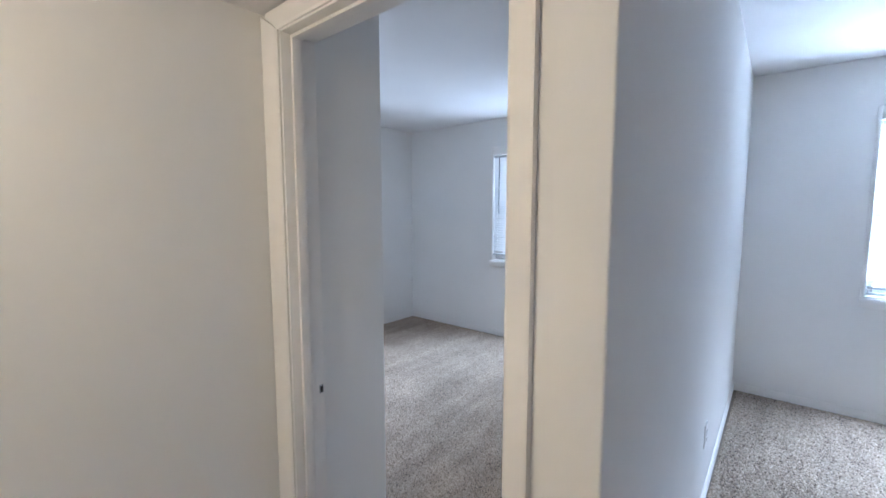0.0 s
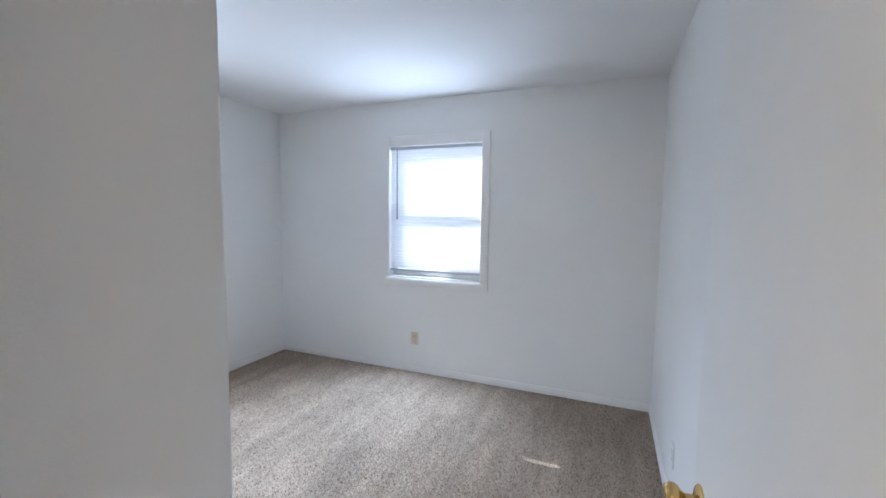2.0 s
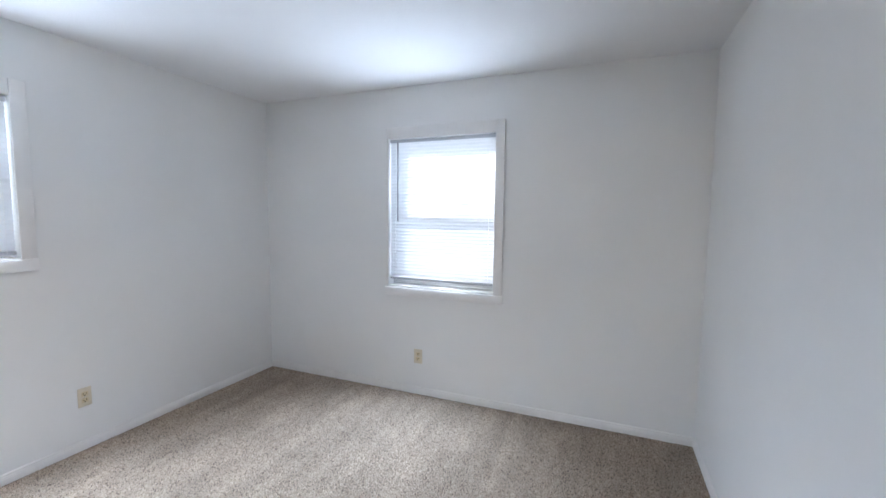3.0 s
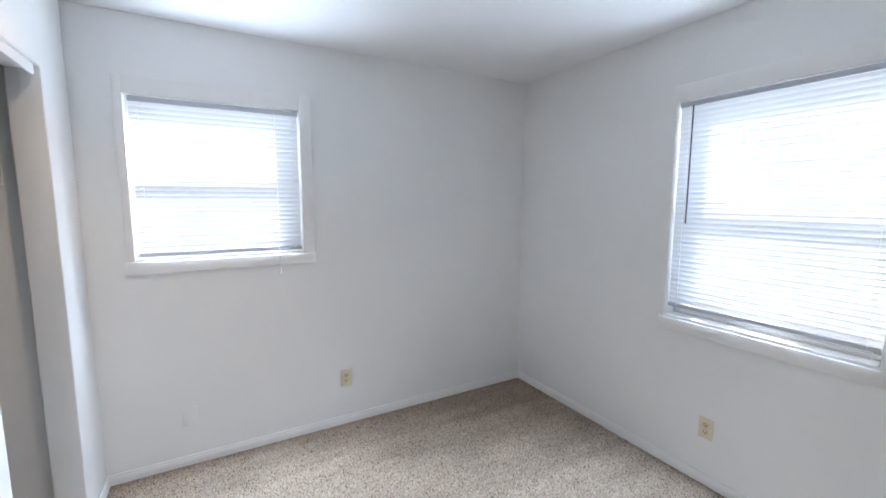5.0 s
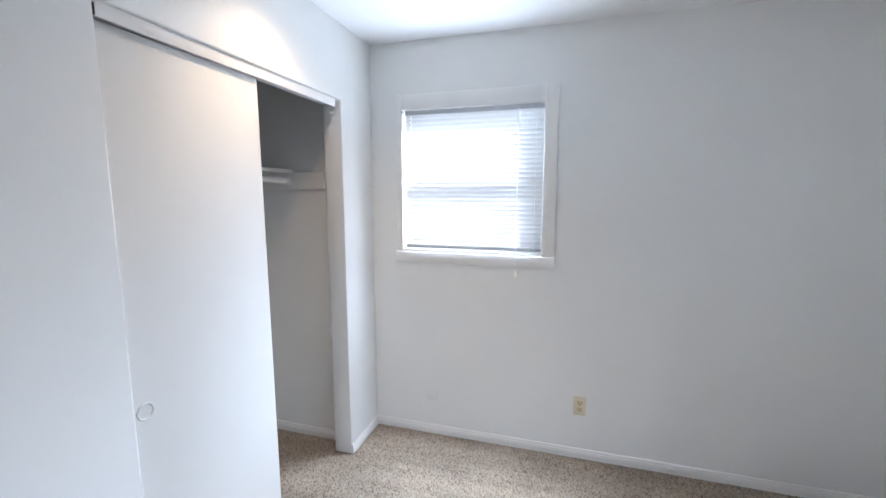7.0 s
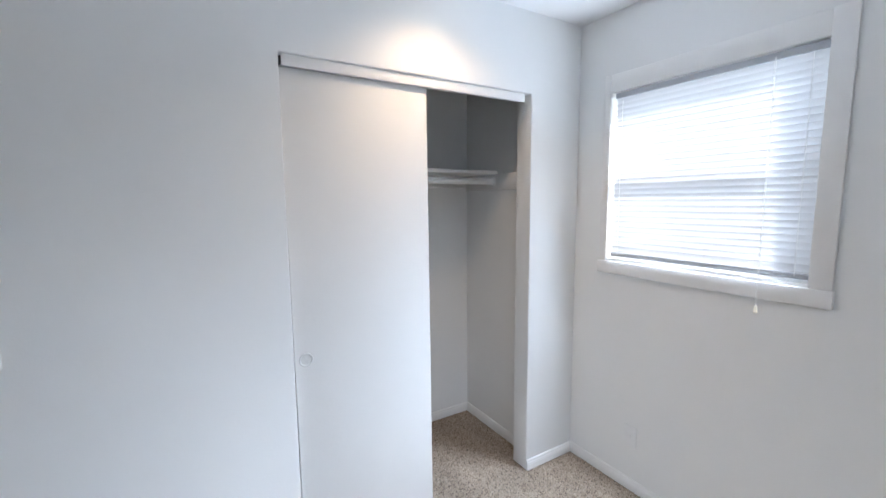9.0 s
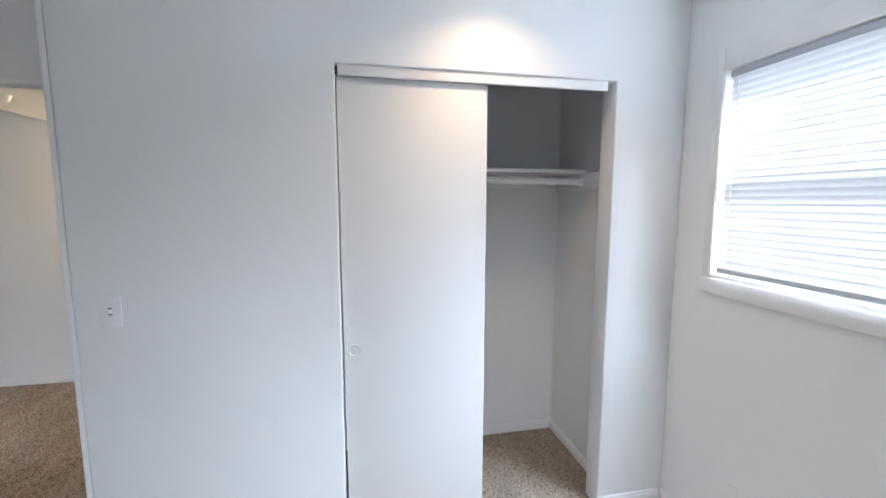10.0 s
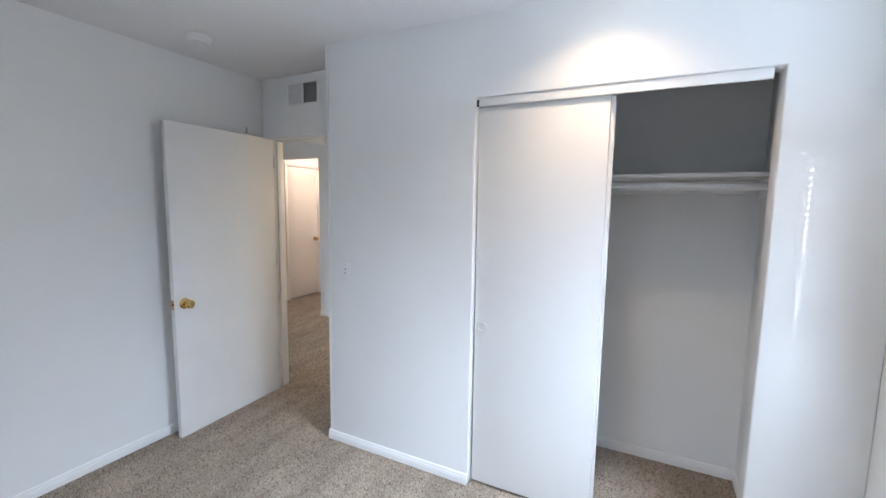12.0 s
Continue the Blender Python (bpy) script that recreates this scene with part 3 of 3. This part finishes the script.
def sliding_door(x0, x1, y0, top, lean, label):
    d = empty("sliding_door", (x0, y0, 0))
    boxed("panel", SLIDE, [(x0, x1, y0 - 0.030, y0, 0.018, top)], d, "", 0.002)
    bm = bmesh.new()
    turned(bm, [(0.0275, 0.0), (0.0275, 0.003), (0.0255, 0.0055), (0.0225, 0.0050), (0.0205, 0.0008), (0.004, 0.0004)], pose(x1 - 0.042, y0 + 0.0002, 0.875, -90), 32)
    part("finger_pull", bm, PULL, d, "round white finger pull", True)
    d.matrix_world = pose(x1, y0, top) @ pose(0, 0, 0, 0, lean) @ pose(x0 - x1, 0, -top)
    return structure(d, label, "closet door")


sliding_door(-2.190, CL1 - 0.004, CY - 0.032, 1.9795, 0.22, "white flush sliding closet door covering half the opening")
sliding_door(-2.208, CL1 - 0.022, CY - 0.066, 1.984, 0.0, "white flush sliding closet door behind another")

shelf = empty("closet_shelf", (CWX, CBY, 1.65))
boxed("board", TRIM, [(CWX + 0.001, CSX - 0.101, CBY + 0.001, CBY + 0.33, 1.652, 1.671)], shelf, "white painted shelf board", 0.002)
boxed("cleat", TRIM, [(CWX + 0.0005, CWX + 0.019, CBY + 0.02, CBY + 0.545, 1.558, 1.6515)], shelf, "white painted side cleat", 0.002)
boxed("back_cleat", TRIM, [(CWX + 0.02, CSX - 0.101, CBY + 0.0005, CBY + 0.019, 1.58, 1.6515)], shelf, "", 0.002)
structure(shelf, "white painted closet shelf on wall cleats", "shelf")
rod = empty("closet_rod", (CWX, CBY + 0.30, 1.605))
bm = bmesh.new()
turned(bm, [(0.0165, 0.0), (0.0165, CSX - 0.12 - CWX - 0.02)], pose(CWX + 0.02, CBY + 0.30, 1.607, 0, 90), 20)
part("rail", bm, TRIM, rod, "white painted round rail", True)
bm = bmesh.new()
turned(bm, [(0.030, 0.0), (0.030, 0.004), (0.022, 0.006), (0.022, 0.016)], pose(CWX + 0.0195, CBY + 0.30, 1.607, 0, 90), 20)
part("socket", bm, WHITEP, rod, "", True)
tagged(rod, "white painted clothes rod below the closet shelf", "clothes rod")


# ---- small fittings ----
def duplex(m, mat, label, category="outlet"):
    """Duplex outlet; local x across, z up, y out of the wall."""
    o = empty("outlet")
    boxed("cover_plate", mat, [(-0.035, 0.035, 0.0003, 0.0055, -0.057, 0.057)], o, "", 0.002)
    for dz in (-0.0195, 0.0195):
        face = boxed("socket", IVORYS if mat is IVORY else mat, [(-0.017, 0.017, 0.0056, 0.0075, dz - 0.0135, dz + 0.0135)], o, "", 0.0012)
        boxed("slot", DARK, [(-0.0085, -0.0055, 0.0076, 0.0080, dz - 0.001, dz + 0.007)], face)
        boxed("slot", DARK, [(0.0055, 0.0085, 0.0076, 0.0080, dz - 0.001, dz + 0.006)], face)
        boxed("slot", DARK, [(-0.003, 0.003, 0.0076, 0.0080, dz - 0.0105, dz - 0.005)], face)
    bm = bmesh.new()
    turned(bm, [(0.0032, 0), (0.0030, 0.001)], pose(0, 0.0055, 0, -90), 10)
    part("screw", bm, STEEL, o)
    o.matrix_world = m
    return tagged(o, label, category, group="duplex outlets")


duplex(pose(WX, 3.388, 0.324, 0, 0, -90), IVORY, "ivory duplex outlet on the west wall")
duplex(pose(-1.612, NY, 0.312, 0, 0, 180), IVORY, "ivory duplex outlet below the tall window")
duplex(pose(EX, 3.78, 0.285, 0, 0, 90), WHITEP, "white duplex outlet low on the east wall")
duplex(pose(0.417, 3.19, 0.37, 0, 0, -90.57), WHITEP, "white duplex outlet on the living room wall")

plate = empty("jack_plate")
boxed("cover_plate", WHITEP, [(-0.035, 0.035, 0.0003, 0.006, -0.057, 0.057)], plate, "", 0.002)
boxed("jack", WHITEP, [(-0.008, 0.008, 0.0061, 0.009, -0.010, 0.006)], plate, "", 0.001)
plate.matrix_world = pose(WX, 2.497, 0.290, 0, 0, -90)
tagged(plate, "white painted-over jack plate on the west wall", "wall plate")

sw = empty("light_switch")
boxed("cover_plate", WHITEP, [(-0.036, 0.036, 0.0003, 0.0055, -0.058, 0.058)], sw, "", 0.002)
boxed("toggle", WHITEP, [(-0.005, 0.005, 0.0056, 0.016, -0.004, 0.010)], sw, "small white toggle", 0.002)
# Dark bars above and below the toggle, painted in for its slot's shadow.
boxed("toggle_slot_shade", DARK, [(-0.0055, 0.0055, 0.0056, 0.0062, -0.011, -0.006)], sw)
boxed("toggle_slot_shade", DARK, [(-0.0055, 0.0055, 0.0056, 0.0062, 0.0115, 0.016)], sw)
sw.matrix_world = pose(-0.765, CY, 1.095, 0, 0, 0)
tagged(sw, "white toggle light switch on the closet wall", "light switch")

vent = empty("air_register")
W, H = 0.31, 0.167
boxed("frame", TRIM, [(-W / 2, -W / 2 + 0.02, 0.0003, 0.007, -H / 2, H / 2), (W / 2 - 0.02, W / 2, 0.0003, 0.007, -H / 2, H / 2), (-W / 2 + 0.02, W / 2 - 0.02, 0.0003, 0.007, -H / 2, -H / 2 + 0.016), (-W / 2 + 0.02, W / 2 - 0.02, 0.0003, 0.007, H / 2 - 0.016, H / 2), (-0.008, 0.008, 0.0003, 0.007, -H / 2 + 0.016, H / 2 - 0.016)], vent, "white painted frame", 0.001)
boxed("backing", DUCT, [(-W / 2 + 0.02, -0.008, 0.0003, 0.0008, -H / 2 + 0.016, H / 2 - 0.016)], vent, "dark duct opening")
boxed("closed_damper", DAMPER, [(0.008, W / 2 - 0.02, 0.0003, 0.0032, -H / 2 + 0.016, H / 2 - 0.016)], vent, "grey painted closed half")
bm = bmesh.new()
box(bm, -0.0006, 0.0006, 0, 0.004, -H / 2 + 0.016, H / 2 - 0.016)
vme = mesh_of("louver", bm, GRILLE)
for i in range(12):
    lv = new("louver", vme)
    lv.parent = vent
    lv.location = (-W / 2 + 0.026 + i * 0.0095, 0.001, 0)
bm = bmesh.new()
box(bm, -W / 2 + 0.02, -0.008, 0.0045, 0.0055, -0.0006, 0.0006)
hme = mesh_of("cross_louver", bm, GRILLE)
for i in range(9):
    lv = new("cross_louver", hme)
    lv.parent = vent
    lv.location = (0, 0, -0.056 + i * 0.014)
boxed("lever", WHITEP, [(-0.030, -0.012, 0.006, 0.010, 0.006, 0.012)], vent, "small white lever", 0.001)
vent.matrix_world = pose(-0.107, DY1, 2.272, 0, 0, 0)
tagged(vent, "white air register, half open dark grille, above the doorway", "air vent")


def round_detector(name, at, r, label):
    s = empty(name)
    bm = bmesh.new()
    turned(bm, [(r, 0.0), (r, -0.010), (r * 0.96, -0.014)], pose(*at), 40)
    part("base", bm, WHITEP, s, "", True)
    bm = bmesh.new()
    turned(bm, [(r * 0.90, -0.0142), (r * 0.88, -0.026), (r * 0.78, -0.036), (r * 0.3, -0.040), (0.004, -0.040)], pose(*at), 40)
    part("cover", bm, WHITEP, s, "", True)
    bm = bmesh.new()
    turned(bm, [(0.004, -0.0402), (0.0035, -0.042)], pose(at[0] + r * 0.3, at[1], at[2]), 10)
    part("button", bm, STEEL, s)
    return tagged(s, label, "smoke detector", group="smoke detectors")


round_detector("smoke_detector", (-0.069, 2.50, CLG), 0.068, "round white smoke detector on the bedroom ceiling")
round_detector("smoke_detector", (0.15, 1.20, HALL), 0.06, "round white smoke detector on the hall ceiling")

stop = empty("door_stop")
bm = bmesh.new()
turned(bm, [(0.011, 0.0), (0.011, 0.004), (0.0055, 0.006), (0.0055, 0.058), (0.009, 0.059), (0.009, 0.070), (0.006, 0.073)], pose(0, 0, 0, -90), 16)
part("rod", bm, WHITEP, stop, "white metal rod", True)
stop.matrix_world = pose(EX - 0.012, 2.50, 0.038, 0, 0, 90)
tagged(stop, "small white door stop on the baseboard", "door stop")

peg = empty("wall_hook")
bm = bmesh.new()
turned(bm, [(0.0035, 0.0), (0.0035, 0.022), (0.005, 0.024), (0.003, 0.027)], pose(0, 0, 0, -90), 10)
box(bm, -0.003, 0.003, 0.016, 0.022, 0.0, 0.035)
part("peg", bm, STEEL, peg, "", True)
peg.matrix_world = pose(EX, 1.93, 2.0, 0, 0, 90)
tagged(peg, "small dark metal hook high on the wall", "hook")

# ceiling lamps
dl = empty("recessed_downlight", (-2.17, 2.40, CLG))
bm = bmesh.new()
turned(bm, [(0.075, 0.0), (0.075, -0.003), (0.068, -0.005), (0.058, -0.0045)], pose(-2.17, 2.40, CLG - 0.0003), 40)
part("trim_ring", bm, WHITEP, dl, "", True)
bm = bmesh.new()
turned(bm, [(0.056, -0.0052), (0.050, -0.0075), (0.01, -0.0085)], pose(-2.17, 2.40, CLG), 32)
part("lens", bm, LAMPG, dl, "glowing warm lens", True)
tagged(dl, "white recessed ceiling downlight, lit warm, before the closet", "ceiling light")
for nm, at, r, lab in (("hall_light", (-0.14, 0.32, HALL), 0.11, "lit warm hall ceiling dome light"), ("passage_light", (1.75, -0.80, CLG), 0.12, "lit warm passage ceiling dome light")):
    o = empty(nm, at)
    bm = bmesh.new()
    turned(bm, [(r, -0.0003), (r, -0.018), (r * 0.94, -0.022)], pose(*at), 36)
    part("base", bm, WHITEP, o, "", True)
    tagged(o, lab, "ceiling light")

thermo = empty("thermostat")
boxed("body", WHITEP, [(-0.06, 0.06, 0.0003, 0.025, -0.04, 0.04)], thermo, "", 0.004)
boxed("display", GRILLE, [(-0.056, -0.044, 0.0251, 0.0258, -0.026, 0.026)], thermo, "grey display strip")
thermo.matrix_world = pose(1.22, TY, 1.37, 0, 0, 0)
tagged(thermo, "small white thermostat on the far wall", "thermostat")
duplex(pose(1.40, TY, 0.285, 0, 0, 0), WHITEP, "white outlet with dark marks on the far wall")


# ---- carpet pile ----
def pile(name, areas, pitch, seed):
    rng = np.random.default_rng(seed)
    pts = []
    for x0, x1, y0, y1 in areas:
        nx, ny = max(int((x1 - x0) / pitch), 1), max(int((y1 - y0) / pitch), 1)
        gx, gy = np.meshgrid(np.linspace(x0, x1, nx), np.linspace(y0, y1, ny))
        pts.append(np.stack([gx.ravel(), gy.ravel()], 1))
    c = np.concatenate(pts)
    n = len(c)
    c = c + rng.uniform(-0.45, 0.45, (n, 2)) * pitch
    r = pitch * rng.uniform(0.65, 1.0, n)
    h = rng.uniform(0.005, 0.011, n)
    turn = rng.uniform(0, 2 * np.pi, n)
    lean = rng.normal(0, 0.45, (n, 2)) * pitch
    v = np.zeros((n, 5, 3))
    for i in range(4):
        a = turn + i * np.pi / 2
        v[:, i, 0], v[:, i, 1], v[:, i, 2] = c[:, 0] + r * np.cos(a), c[:, 1] + r * np.sin(a), 0.0005
    v[:, 4, 0], v[:, 4, 1], v[:, 4, 2] = c[:, 0] + lean[:, 0], c[:, 1] + lean[:, 1], h
    f = np.array([[0, 1, 4], [1, 2, 4], [2, 3, 4], [3, 0, 4]])
    faces = (np.arange(n)[:, None, None] * 5 + f[None]).reshape(-1, 3)
    me = bpy.data.meshes.new(name)
    me.vertices.add(n * 5)
    me.vertices.foreach_set("co", v.ravel())
    me.loops.add(faces.size)
    me.loops.foreach_set("vertex_index", faces.ravel().astype(np.int32))
    me.polygons.add(len(faces))
    me.polygons.foreach_set("loop_start", np.arange(0, faces.size, 3, dtype=np.int32))
    me.update(calc_edges=True)
    me.materials.append(PILE)
    ob = new(name, me)
    return tagged(ob, "speckled beige and brown twisted pile carpet", "carpet", kind="stuff")


g = 0.016
pile("carpet", [(WX + g, EX - g, CY + g, NY - g), (CSX + g, EX - g, DY1, CY + g), (JL + g, JR - g, DY0, DY1), (CWX + g, -1.4, CBY + g, CY - 0.11), (CL0 + 0.006, CL1 - 0.006, CY - 0.11, CY + g)], 0.0054, 3)
pile("carpet", [(-0.64, LX, TY + g, DY0 - g), (LX, 2.6, TY + g, DY0), (0.44, 2.6, DY0, NY - g), (1.475, 2.36, TY - 0.11, TY + g), (1.21, 2.465, -1.9, TY - 0.11)], 0.0082, 4)
pile("carpet", [(2.6, 4.49, TY + g, NY - g)], 0.016, 5)
